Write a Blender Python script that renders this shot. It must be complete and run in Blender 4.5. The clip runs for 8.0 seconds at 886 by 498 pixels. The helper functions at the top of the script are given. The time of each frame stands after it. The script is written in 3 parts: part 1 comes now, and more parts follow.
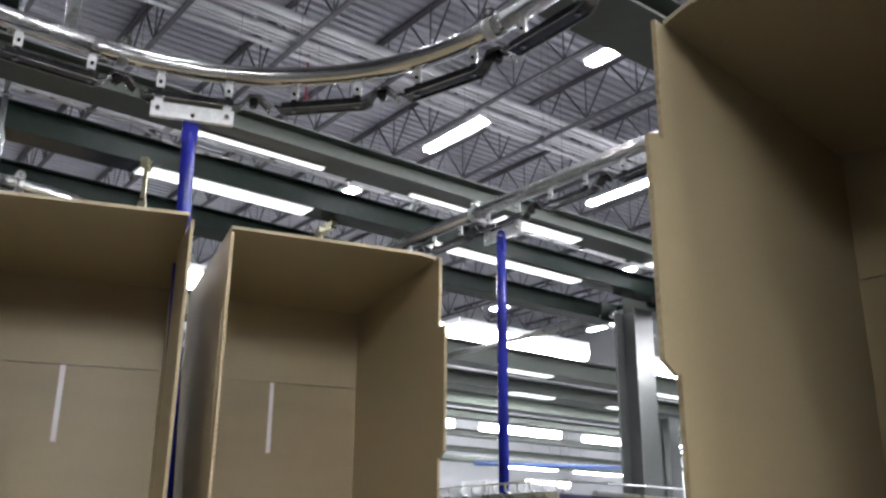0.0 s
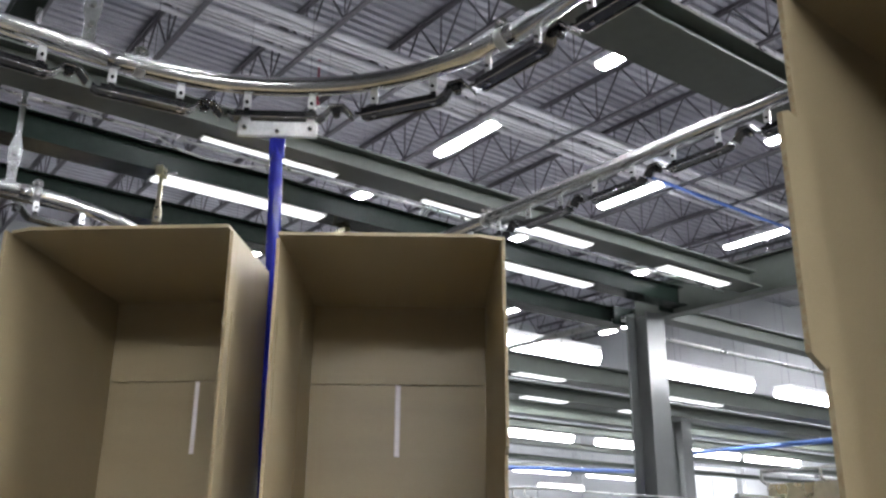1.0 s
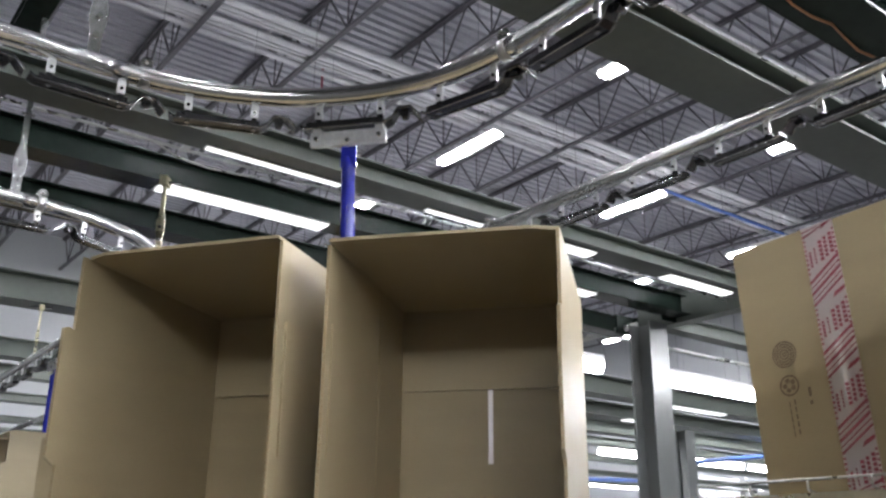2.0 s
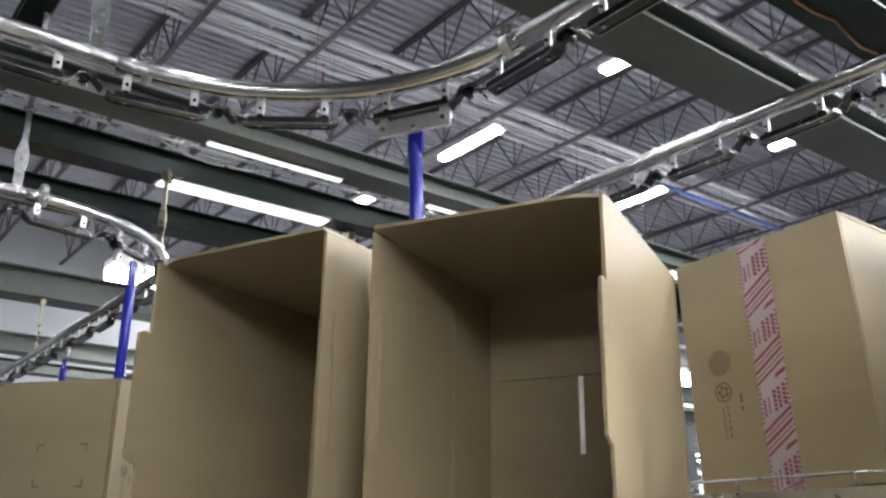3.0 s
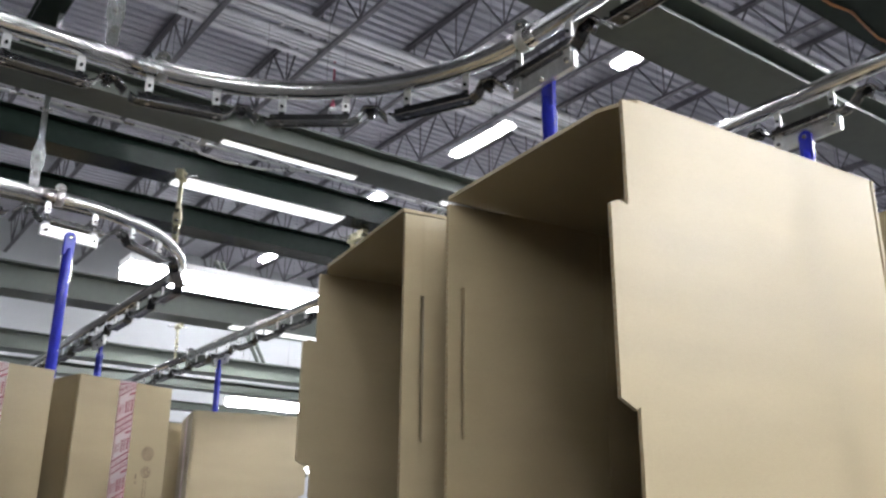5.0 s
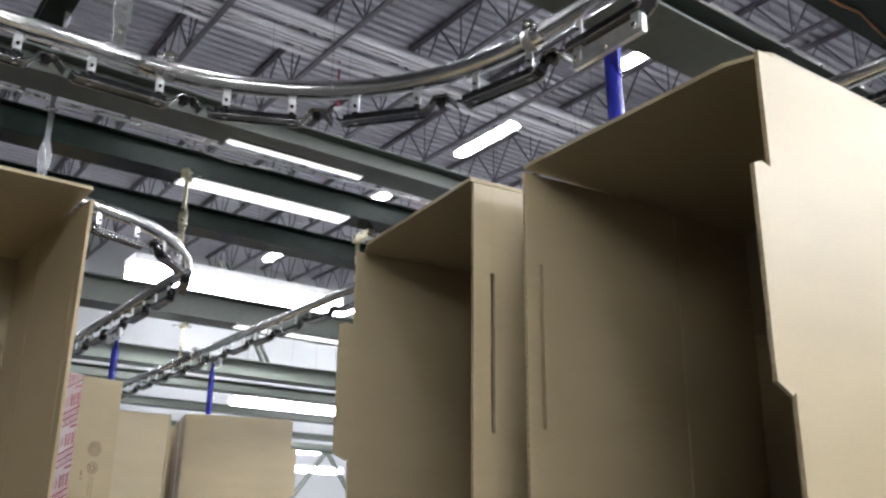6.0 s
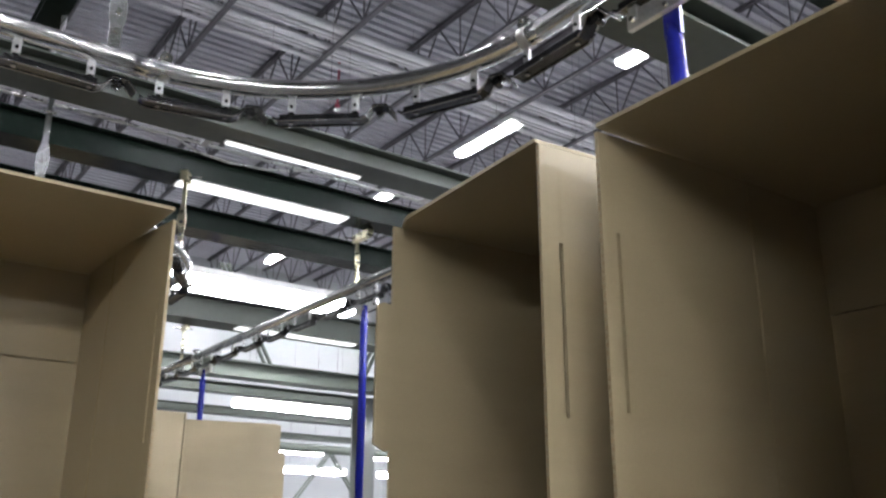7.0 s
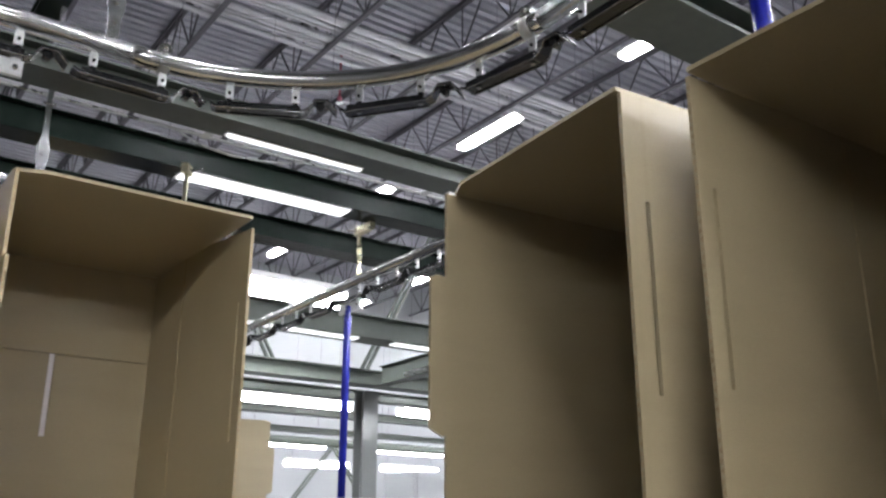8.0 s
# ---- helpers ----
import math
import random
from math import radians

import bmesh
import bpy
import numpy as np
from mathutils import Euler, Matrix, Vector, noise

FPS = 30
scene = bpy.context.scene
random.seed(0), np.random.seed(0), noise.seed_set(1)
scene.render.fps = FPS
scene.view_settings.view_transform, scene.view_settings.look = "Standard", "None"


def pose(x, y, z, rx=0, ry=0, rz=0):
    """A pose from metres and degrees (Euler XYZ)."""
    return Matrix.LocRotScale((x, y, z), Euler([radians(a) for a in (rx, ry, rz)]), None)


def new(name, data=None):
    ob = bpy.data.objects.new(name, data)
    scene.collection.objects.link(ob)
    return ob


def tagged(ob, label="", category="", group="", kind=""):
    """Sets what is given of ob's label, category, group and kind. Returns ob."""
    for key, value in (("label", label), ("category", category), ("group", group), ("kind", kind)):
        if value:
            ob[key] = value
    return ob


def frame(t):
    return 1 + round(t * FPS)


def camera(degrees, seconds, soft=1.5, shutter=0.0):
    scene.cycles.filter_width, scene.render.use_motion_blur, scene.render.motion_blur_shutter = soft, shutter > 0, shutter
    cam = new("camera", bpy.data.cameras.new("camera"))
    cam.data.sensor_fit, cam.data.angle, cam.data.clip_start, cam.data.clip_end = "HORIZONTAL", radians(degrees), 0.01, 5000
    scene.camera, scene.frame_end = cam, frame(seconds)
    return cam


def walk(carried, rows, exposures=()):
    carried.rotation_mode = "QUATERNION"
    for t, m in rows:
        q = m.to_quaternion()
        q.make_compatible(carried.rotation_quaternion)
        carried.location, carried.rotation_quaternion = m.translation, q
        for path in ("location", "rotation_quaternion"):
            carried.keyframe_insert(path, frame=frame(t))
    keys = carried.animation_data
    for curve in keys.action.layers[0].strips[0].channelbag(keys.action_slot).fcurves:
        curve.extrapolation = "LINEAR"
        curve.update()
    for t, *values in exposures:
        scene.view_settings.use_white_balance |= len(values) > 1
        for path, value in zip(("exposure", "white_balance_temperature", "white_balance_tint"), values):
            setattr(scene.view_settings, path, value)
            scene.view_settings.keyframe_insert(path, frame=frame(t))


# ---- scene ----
cam = camera(52.34, 8.0, soft=2.6)
walk(cam, [
    (0.0, pose(0.0200, 0.0080, 1.4974, 108.300, -0.492, -38.164)),
    (0.5, pose(0.0145, 0.0047, 1.4992, 108.513, -0.344, -37.344)),
    (1.0, pose(0.0082, -0.0027, 1.4987, 108.504, -0.459, -37.395)),
    (1.5, pose(0.0068, -0.0055, 1.5002, 109.111, -0.455, -37.234)),
    (3.0, pose(0.0025, -0.0047, 1.5002, 108.749, -0.667, -37.257)),
    (3.5, pose(0.0021, -0.0037, 1.5002, 108.718, -0.559, -37.037)),
    (4.0, pose(-0.0007, 0.0011, 1.5012, 108.968, -0.889, -36.845)),
    (4.5, pose(-0.0000, -0.0000, 1.5000, 108.657, -0.405, -36.501)),
    (6.0, pose(-0.0026, 0.0049, 1.5017, 108.521, -0.679, -36.172)),
    (6.5, pose(-0.0006, 0.0026, 1.5022, 108.465, -0.407, -36.093)),
    (7.0, pose(0.0044, 0.0025, 1.4997, 108.536, -0.201, -35.877)),
    (7.5, pose(0.0102, 0.0056, 1.5007, 108.263, -0.005, -35.789)),
    (8.0, pose(0.0114, 0.0100, 1.5005, 108.120, -0.170, -35.694)),
])

# ---- world, exposure ----
EYE = 1.5
world = bpy.data.worlds.new("world")
world.use_nodes = True
scene.world = world
world.node_tree.nodes["Background"].inputs[0].default_value = (0.6, 0.7, 0.8, 1)
world.node_tree.nodes["Background"].inputs[1].default_value = 0.02
scene.view_settings.exposure = 0.06

# ---- materials ----


def material(name, color, rough=0.6, metal=0.0, spread=0.15, scale=8.0, fine=60.0, bump=0.0, stretch=(1, 1, 1), specular=0.5,
             island=0.0, wear=0.12):
    """Principled surface with two scales of variation and fine relief."""
    m = bpy.data.materials.new(name)
    m.use_nodes = True
    nt = m.node_tree
    n, l = nt.nodes, nt.links
    b = n["Principled BSDF"]
    b.inputs["Roughness"].default_value = rough
    b.inputs["Metallic"].default_value = metal
    b.inputs["Specular IOR Level"].default_value = specular
    tc = n.new("ShaderNodeTexCoord")
    mp = n.new("ShaderNodeMapping")
    mp.inputs["Scale"].default_value = stretch
    l.new(tc.outputs["Object"], mp.inputs["Vector"])
    big = n.new("ShaderNodeTexNoise")
    big.inputs["Scale"].default_value = scale
    big.inputs["Detail"].default_value = 4
    small = n.new("ShaderNodeTexNoise")
    small.inputs["Scale"].default_value = fine
    small.inputs["Detail"].default_value = 3
    l.new(mp.outputs[0], big.inputs["Vector"])
    l.new(mp.outputs[0], small.inputs["Vector"])
    mix = n.new("ShaderNodeMath")
    mix.operation = "MULTIPLY_ADD"
    mix.inputs[1].default_value = 0.6
    l.new(big.outputs["Fac"], mix.inputs[0])
    half = n.new("ShaderNodeMath")
    half.operation = "MULTIPLY"
    half.inputs[1].default_value = 0.4
    l.new(small.outputs["Fac"], half.inputs[0])
    l.new(half.outputs[0], mix.inputs[2])
    ramp = n.new("ShaderNodeValToRGB")
    ramp.color_ramp.elements[0].position = 0.3
    ramp.color_ramp.elements[1].position = 0.7
    ramp.color_ramp.elements[0].color = (*[c * (1 - spread) for c in color], 1)
    ramp.color_ramp.elements[1].color = (*[min(1, c * (1 + spread)) for c in color], 1)
    l.new(mix.outputs[0], ramp.inputs[0])
    out = ramp.outputs[0]
    if island:
        info = n.new("ShaderNodeObjectInfo")
        hs = n.new("ShaderNodeHueSaturation")
        mr = n.new("ShaderNodeMapRange")
        mr.inputs["To Min"].default_value = 1 - island
        mr.inputs["To Max"].default_value = 1 + island
        l.new(info.outputs["Random"], mr.inputs["Value"])
        l.new(mr.outputs[0], hs.inputs["Value"])
        l.new(out, hs.inputs["Color"])
        out = hs.outputs[0]
    l.new(out, b.inputs["Base Color"])
    rr = n.new("ShaderNodeMapRange")
    rr.inputs["To Min"].default_value = max(0.03, rough - wear)
    rr.inputs["To Max"].default_value = min(1, rough + wear)
    l.new(big.outputs["Fac"], rr.inputs["Value"])
    l.new(rr.outputs[0], b.inputs["Roughness"])
    if bump:
        bp = n.new("ShaderNodeBump")
        bp.inputs["Strength"].default_value = bump
        bp.inputs["Distance"].default_value = 0.002
        l.new(small.outputs["Fac"], bp.inputs["Height"])
        l.new(bp.outputs[0], b.inputs["Normal"])
    return m


def glow(name, color, strength):
    m = bpy.data.materials.new(name)
    m.use_nodes = True
    b = m.node_tree.nodes["Principled BSDF"]
    b.inputs["Base Color"].default_value = (0.9, 0.9, 0.9, 1)
    b.inputs["Emission Color"].default_value = (*color, 1)
    b.inputs["Emission Strength"].default_value = strength
    return m


KRAFT = material("kraft_board", (0.374, 0.305, 0.184), 0.42, 0, 0.07, 5, 220, 0.12, (1, 1, 5), 0.5, 0.04)
KRAFT_EDGE = material("kraft_edge", (0.40, 0.30, 0.18), 0.9, 0, 0.3, 40, 240, 0.5, (1, 1, 1), 0.1)
TAPE = material("tape_white", (0.80, 0.76, 0.77), 0.35, 0, 0.1, 30, 120, 0.2)
nodes, links = TAPE.node_tree.nodes, TAPE.node_tree.links
thin = nodes.new("ShaderNodeBsdfTranslucent")
thin.inputs["Color"].default_value = (0.97, 0.95, 0.95, 1)
both = nodes.new("ShaderNodeMixShader")
both.inputs[0].default_value = 0.62
links.new(nodes["Principled BSDF"].outputs[0], both.inputs[1])
links.new(thin.outputs[0], both.inputs[2])
links.new(both.outputs[0], nodes["Material Output"].inputs["Surface"])
RED = material("print_red", (0.36, 0.06, 0.10), 0.4, 0, 0.2, 60, 200)
INK = material("print_ink", (0.20, 0.15, 0.10), 0.8, 0, 0.3, 80, 300)
CHROME = material("bright_zinc", (0.56, 0.56, 0.555), 0.22, 1.0, 0.08, 5, 90, 0.03, wear=0.03)
GALV = material("galvanised_steel", (0.50, 0.51, 0.50), 0.3, 1.0, 0.2, 25, 120, 0.1)
YELLOW_ZINC = material("yellow_zinc", (0.62, 0.58, 0.40), 0.28, 1.0, 0.3, 25, 120, 0.15)
CLEAR_ZINC = material("clear_zinc", (0.70, 0.71, 0.72), 0.24, 1.0, 0.25, 40, 160, 0.2)
PLATE = material("plated_steel", (0.72, 0.73, 0.73), 0.36, 0.8, 0.2, 60, 220, 0.25)
BLACK = material("black_link", (0.012, 0.012, 0.013), 0.22, 0.0, 0.4, 30, 150, 0.1)
DARK_STEEL = material("dark_worn_steel", (0.35, 0.35, 0.36), 0.25, 1.0, 0.3, 40, 150)
BLUE = material("blue_paint", (0.016, 0.022, 0.30), 0.2, 0.0, 0.2, 15, 90, 0.08)
NAVY = material("navy_paint", (0.012, 0.016, 0.06), 0.4, 0.0, 0.3, 15, 90, 0.1)
BEAM = material("grey_green_beam_paint", (0.072, 0.082, 0.072), 0.36, 0.0, 0.15, 3, 40, 0.05, (1, 1, 1), 0.2, wear=0.03)
BEAM_DARK = material("dark_green_beam_paint", (0.01, 0.016, 0.013), 0.2, 0.0, 0.25, 3, 40, 0.05, (1, 1, 1), 0.1, wear=0.03)
COLUMN = material("grey_column_paint", (0.16, 0.168, 0.165), 0.2, 0.0, 0.05, 4, 50, 0.0)
PALE = material("pale_primer", (0.56, 0.55, 0.58), 0.35, 0.5, 0.12, 3, 40)
JOIST = material("grey_joist_paint", (0.062, 0.058, 0.068), 0.6, 0.0, 0.25, 3, 40)
DECK = material("galvanised_deck", (0.36, 0.352, 0.395), 0.5, 0.4, 0.15, 1.5, 30, 0.1)
WALL = material("white_wall_panel", (0.32, 0.33, 0.34), 0.6, 0.0, 0.06, 1.2, 20, 0.1)
UNSEEN_WALL = material("unseen_dark_wall", (0.11, 0.11, 0.112), 0.8, 0.0, 0.12, 1.2, 20, 0.3)
CONCRETE = material("concrete_floor", (0.05, 0.049, 0.047), 0.5, 0.0, 0.2, 1.5, 25, 0.2)
ORANGE = material("orange_cable", (0.30, 0.13, 0.05), 0.6)
BLUE_PIPE = material("blue_pipe_paint", (0.06, 0.12, 0.34), 0.4, 0, 0.15, 6, 40)
HOUSING = material("white_lamp_housing", (0.7, 0.7, 0.7), 0.4, 0, 0.05)
TUBE_HIGH = glow("lamp_tube_high", (0.93, 0.94, 1.0), 190)
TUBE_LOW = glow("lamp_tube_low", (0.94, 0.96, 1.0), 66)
# glow of the added strips that imitate reflections on beam flanges
GLINT = glow("glint_glow", (0.95, 0.97, 1.0), 2.0)

# ---- mesh tools ----


def block(bm, x0, x1, y0, y1, z0, z1, m=None):
    m = m or Matrix()
    v = [bm.verts.new(m @ Vector((x, y, z))) for z in (z0, z1) for y in (y0, y1) for x in (x0, x1)]
    for q in ((0, 2, 3, 1), (4, 5, 7, 6), (0, 1, 5, 4), (2, 6, 7, 3), (0, 4, 6, 2), (1, 3, 7, 5)):
        bm.faces.new([v[i] for i in q])
    return bm


def sweep(bm, points, radius, n=12, caps=True, squash=None):
    """A round bar along points; squash: a list of (wide, thick) factors per point."""
    rings = []
    for i, q in enumerate(points):
        a = Vector(points[max(i - 1, 0)])
        b = Vector(points[min(i + 1, len(points) - 1)])
        d = (b - a).normalized()
        up = Vector((0, 0, 1)) if abs(d.z) < 0.95 else Vector((1, 0, 0))
        u = d.cross(up).normalized()
        w = u.cross(d)
        sx, sy = squash[i] if squash else (1, 1)
        rings.append([bm.verts.new(Vector(q) + radius * (sx * math.cos(k * math.tau / n) * u + sy * math.sin(k * math.tau / n) * w))
                      for k in range(n)])
    for r0, r1 in zip(rings, rings[1:]):
        for k in range(n):
            bm.faces.new((r0[k], r1[k], r1[(k + 1) % n], r0[(k + 1) % n])).smooth = True
    if caps:
        bm.faces.new(rings[0])
        bm.faces.new(rings[-1][::-1])
    return bm


def outline(bm, pts, t0, t1, place):
    """A flat plate: the outline pts (u, v) made thick from t0 to t1; place(u, v, t) gives the point."""
    a = [bm.verts.new(place(u, v, t0)) for u, v in pts]
    b = [bm.verts.new(place(u, v, t1)) for u, v in pts]
    bm.faces.new(a[::-1])
    bm.faces.new(b)
    for i in range(len(pts)):
        j = (i + 1) % len(pts)
        bm.faces.new((a[i], a[j], b[j], b[i]))
    return bm


def mesh(name, bm, mat):
    bmesh.ops.recalc_face_normals(bm, faces=bm.faces)
    me = bpy.data.meshes.new(name)
    bm.to_mesh(me)
    bm.free()
    me.materials.append(mat)
    return me


def part(name, bm, mat, parent=None, label=""):
    ob = new(name, mesh(name, bm, mat))
    ob.parent = parent
    if label:
        ob["label"] = label
    return ob


def again(name, source, parent, m):
    """One more object on the mesh of source."""
    ob = new(name, source.data)
    ob.parent = parent
    ob.matrix_basis = m
    return ob


def thing(name, label, category, group="", kind="", m=None):
    e = new(name)
    e.empty_display_size = 0.1
    if m:
        e.matrix_basis = m
    return tagged(e, label, category, group, kind)


# ---- plan of the conveyor ----
RAIL = EYE + 0.728            # height of the rail's centre line
TUBE = 0.016
SPEED = 0.1114
PITCH = 1.27
R_TURN = 0.4536
XA, YA = 0.795, 1.308         # first loop: comes along +x, turns to -y
XB, RAIL_B = 1.36, EYE + 0.775   # second run: goes along +y, a little higher
XC, YC = 0.824, 1.988         # third run: comes along -y, turns to -x
QUARTER = R_TURN * math.pi / 2


def run_a(s):
    cx, cy = XA - R_TURN, YA - R_TURN
    if s < 0:
        return cx + s, YA, 0.0
    if s < QUARTER:
        a = s / R_TURN
        return cx + R_TURN * math.sin(a), cy + R_TURN * math.cos(a), -math.degrees(a)
    return XA, cy - (s - QUARTER), -90.0


def run_b(s):
    return XB, s, 90.0


def run_c(s):
    cx, cy = XC - R_TURN, YC + R_TURN
    if s < 0:
        return XC, cy - s, -90.0
    if s < QUARTER:
        a = s / R_TURN
        return cx + R_TURN * math.cos(a), cy - R_TURN * math.sin(a), -90.0 - math.degrees(a)
    return cx - (s - QUARTER), YC, -180.0


def travel(run, s0, sway):
    """Poses every half second; sway: degrees of turn about the hanger at those times."""
    rows = []
    for i in range(17):
        x, y, a = run(s0 + SPEED * i * 0.5)
        rows.append((i * 0.5, pose(x, y, RAIL_B if run is run_b else RAIL, 0, 0, a + (sway[i] if sway else 0))))
    return rows


MOVING = []                   # (thing, run, start along the run, sway)

# ---- large structure ----
BEAM_Z = EYE + 0.945
FAR_Y, FAR_X = 19.0, 19.6
LOW, HIGH = -9.0, EYE + 6.3
floor_ob = tagged(part("floor", block(bmesh.new(), LOW, FAR_X, LOW, FAR_Y, -0.2, 0), CONCRETE), "smooth grey concrete factory floor", "floor", kind="structure")
# south and west walls are out of view, kept dark to cut bounce and reflections
for nm, q in (("wall_north", (LOW - 0.3, FAR_X + 0.3, FAR_Y, FAR_Y + 0.3, -0.2, HIGH + 0.3)), ("wall_south", (LOW - 0.3, FAR_X + 0.3, LOW - 0.3, LOW, -0.2, HIGH + 0.3)),
              ("wall_east", (FAR_X, FAR_X + 0.3, LOW, FAR_Y, -0.2, HIGH + 0.3)), ("wall_west", (LOW - 0.3, LOW, LOW, FAR_Y, -0.2, HIGH + 0.3))):
    pale = nm in ("wall_north", "wall_east")
    tagged(part(nm, block(bmesh.new(), *q), WALL if pale else UNSEEN_WALL), "pale insulated wall panels of the hall" if pale else "unseen hall wall, kept dark to cut bounced light", "wall", kind="structure")

# corrugated roof deck: flutes run along x
bm = bmesh.new()
prof = []
y = LOW
while y < FAR_Y:
    prof += [(y, 0), (y + 0.07, 0), (y + 0.09, 0.045), (y + 0.13, 0.045)]
    y += 0.15
va = [bm.verts.new((LOW, q, HIGH + h)) for q, h in prof]
vb = [bm.verts.new((FAR_X, q, HIGH + h)) for q, h in prof]
for i in range(len(prof) - 1):
    bm.faces.new((va[i], va[i + 1], vb[i + 1], vb[i]))
tagged(part("ceiling", bm, DECK), "corrugated galvanised steel roof deck", "ceiling", kind="structure")
tagged(part("roof_slab", block(bmesh.new(), LOW, FAR_X, LOW, FAR_Y, HIGH + 0.06, HIGH + 0.2), DECK), "insulated roof above the steel deck", "roof", kind="structure")


def joist(x):
    """Open-web steel joist along y."""
    e = thing("roof_joist", "grey painted open-web steel roof joist", "roof joist", "roof joists")
    zb, zt = EYE + 5.6, HIGH - 0.002
    bm = bmesh.new()
    for dx in (-0.035, 0.01):
        block(bm, x + dx, x + dx + 0.025, LOW, FAR_Y, zt - 0.05, zt)
    part("top_chord", bm, JOIST, e)
    part("bottom_chord", block(bmesh.new(), x - 0.03, x + 0.03, LOW, FAR_Y, zb, zb + 0.035), JOIST, e)
    bm = bmesh.new()
    y = LOW
    while y < FAR_Y - 0.7:
        sweep(bm, [(x, y, zt - 0.03), (x, y + 0.45, zb + 0.03)], 0.013, 5, False)
        sweep(bm, [(x, y + 0.45, zb + 0.03), (x, y + 0.9, zt - 0.03)], 0.013, 5, False)
        sweep(bm, [(x, y + 0.45, zb + 0.03), (x, y + 0.45, zt - 0.03)], 0.009, 5, False)
        y += 0.9
    tagged(part("web", bm, JOIST, e), kind="stuff")


x = 5.6 * 0.545 - 1.358 * 5
while x < FAR_X - 0.3:
    joist(x)
    x += 1.358


def i_beam(name, axis, at, a0, a1, z, width, depth, mat, label, group="conveyor support beams"):
    """Wide-flange beam along x or y: bottom flange at z."""
    e = thing(name, label, "steel beam", group)
    t = max(0.004, width * 0.045)

    def bar(nm, c0, c1, z0, z1):
        bm = bmesh.new()
        if axis == "x":
            block(bm, a0, a1, at + c0, at + c1, z0, z1)
        else:
            block(bm, at + c0, at + c1, a0, a1, z0, z1)
        part(nm, bm, mat, e)
    bar("bottom_flange", -width / 2, width / 2, z, z + t)
    bar("web", -t / 2, t / 2, z + t, z + depth - t)
    bar("top_flange", -width / 3, width / 3, z + depth - t, z + depth)
    return e


GIRDER_X = 3.16 * 0.945
b_label = "grey-green painted steel conveyor support beam"
d_label = "dark green painted steel conveyor support beam"
for y, w, d, mat, lab, x0, x1 in ((0.985, 0.14, 0.085, BEAM, b_label, -3, 8), (0.695, 0.12, 0.12, BEAM_DARK, d_label, -3, 8),
                                  (1.905, 0.10, 0.066, BEAM, b_label, -3, GIRDER_X - 0.062), (2.243, 0.085, 0.082, BEAM_DARK, d_label, -3, GIRDER_X - 0.062),
                                  (2.628, 0.095, 0.077, BEAM_DARK, d_label, -3, 3.0), (2.43, 0.07, 0.07, BEAM, b_label, GIRDER_X, 8),
                                  (3.75, 0.14, 0.12, BEAM, b_label, -3, 10), (4.33, 0.16, 0.10, BEAM, b_label, 3.2, 12), (4.9, 0.12, 0.10, BEAM, b_label, -3, 12),
                                  (5.45, 0.10, 0.07, BEAM, b_label, -3, 14), (6.35, 0.10, 0.06, BEAM, b_label, -3, 14), (7.4, 0.09, 0.05, BEAM, b_label, -3, 16)):
    i_beam("support_beam", "x", y, x0, x1, BEAM_Z, w, d, mat, lab)
i_beam("support_girder", "y", 3.0, 3.83, 4.83, BEAM_Z, 0.08, 0.12, BEAM, "grey-green steel girder between two conveyor beams")
i_beam("support_girder", "y", GIRDER_X - 0.03, 1.1, 2.5, BEAM_Z - 0.02, 0.06, 0.15, BEAM, "grey-green steel girder carrying the conveyor beams")


def column(x, y, w=0.11, top=BEAM_Z - 0.02):
    e = thing("steel_column", "grey painted wide-flange steel column", "column", "steel columns")
    part("flange", block(bmesh.new(), x - w / 2, x + w / 2, y - w / 2, y - w / 2 + 0.008, 0, top), COLUMN, e)
    part("flange", block(bmesh.new(), x - w / 2, x + w / 2, y + w / 2 - 0.008, y + w / 2, 0, top), COLUMN, e)
    part("web", block(bmesh.new(), x - 0.004, x + 0.004, y - w / 2 + 0.008, y + w / 2 - 0.008, 0, top), COLUMN, e)
    part("base_plate", block(bmesh.new(), x - w, x + w, y - w, y + w, 0, 0.012), COLUMN, e)


for q in ((2.86, 2.37), (2.99, 5.0), (5.53, 4.32), (8.0, 6.4)):
    column(*q)

# ---- lamps ----


def high_bay(x, y, z=EYE + 5.2):
    e = thing("high_bay_lamp", "bright fluorescent high-bay lamp hung under the roof", "lamp", "high-bay lamps")
    part("housing", block(bmesh.new(), x - 0.06, x + 0.06, y - 0.61, y + 0.61, z + 0.035, z + 0.07), HOUSING, e)
    for sx in (-1, 1):
        part("reflector", outline(bmesh.new(), [(0.06, 0.04), (0.115, -0.005), (0.119, 0.0), (0.06, 0.046)], y - 0.61, y + 0.61, lambda u, v, t: Vector((x + sx * u, t, z + v))), HOUSING, e)
    for k in range(2):
        part("tube", sweep(bmesh.new(), [(x - 0.035 + 0.07 * k, y - 0.59, z), (x - 0.035 + 0.07 * k, y + 0.59, z)], 0.024, 6), TUBE_HIGH, e)
    for dy in (-0.5, 0.5):
        part("hanger_wire", sweep(bmesh.new(), [(x, y + dy, z + 0.07), (x, y + dy, HIGH)], 0.003, 4), JOIST, e)


# grid runs on unseen past the view to add light; gaps tune light and view
for ix in range(-3, 5):
    for iy in range(-5, 4):
        x, y = 6.86 + 3.24 * ix, 8.55 + 3.03 * iy
        if x < -1 and -3 < y < 4 or 1 < x < 5 and y > 6 or x < 5 and -0.2 < y < 4 or x > FAR_X - 0.5 or y > FAR_Y - 0.8:
            continue
        high_bay(x, y)


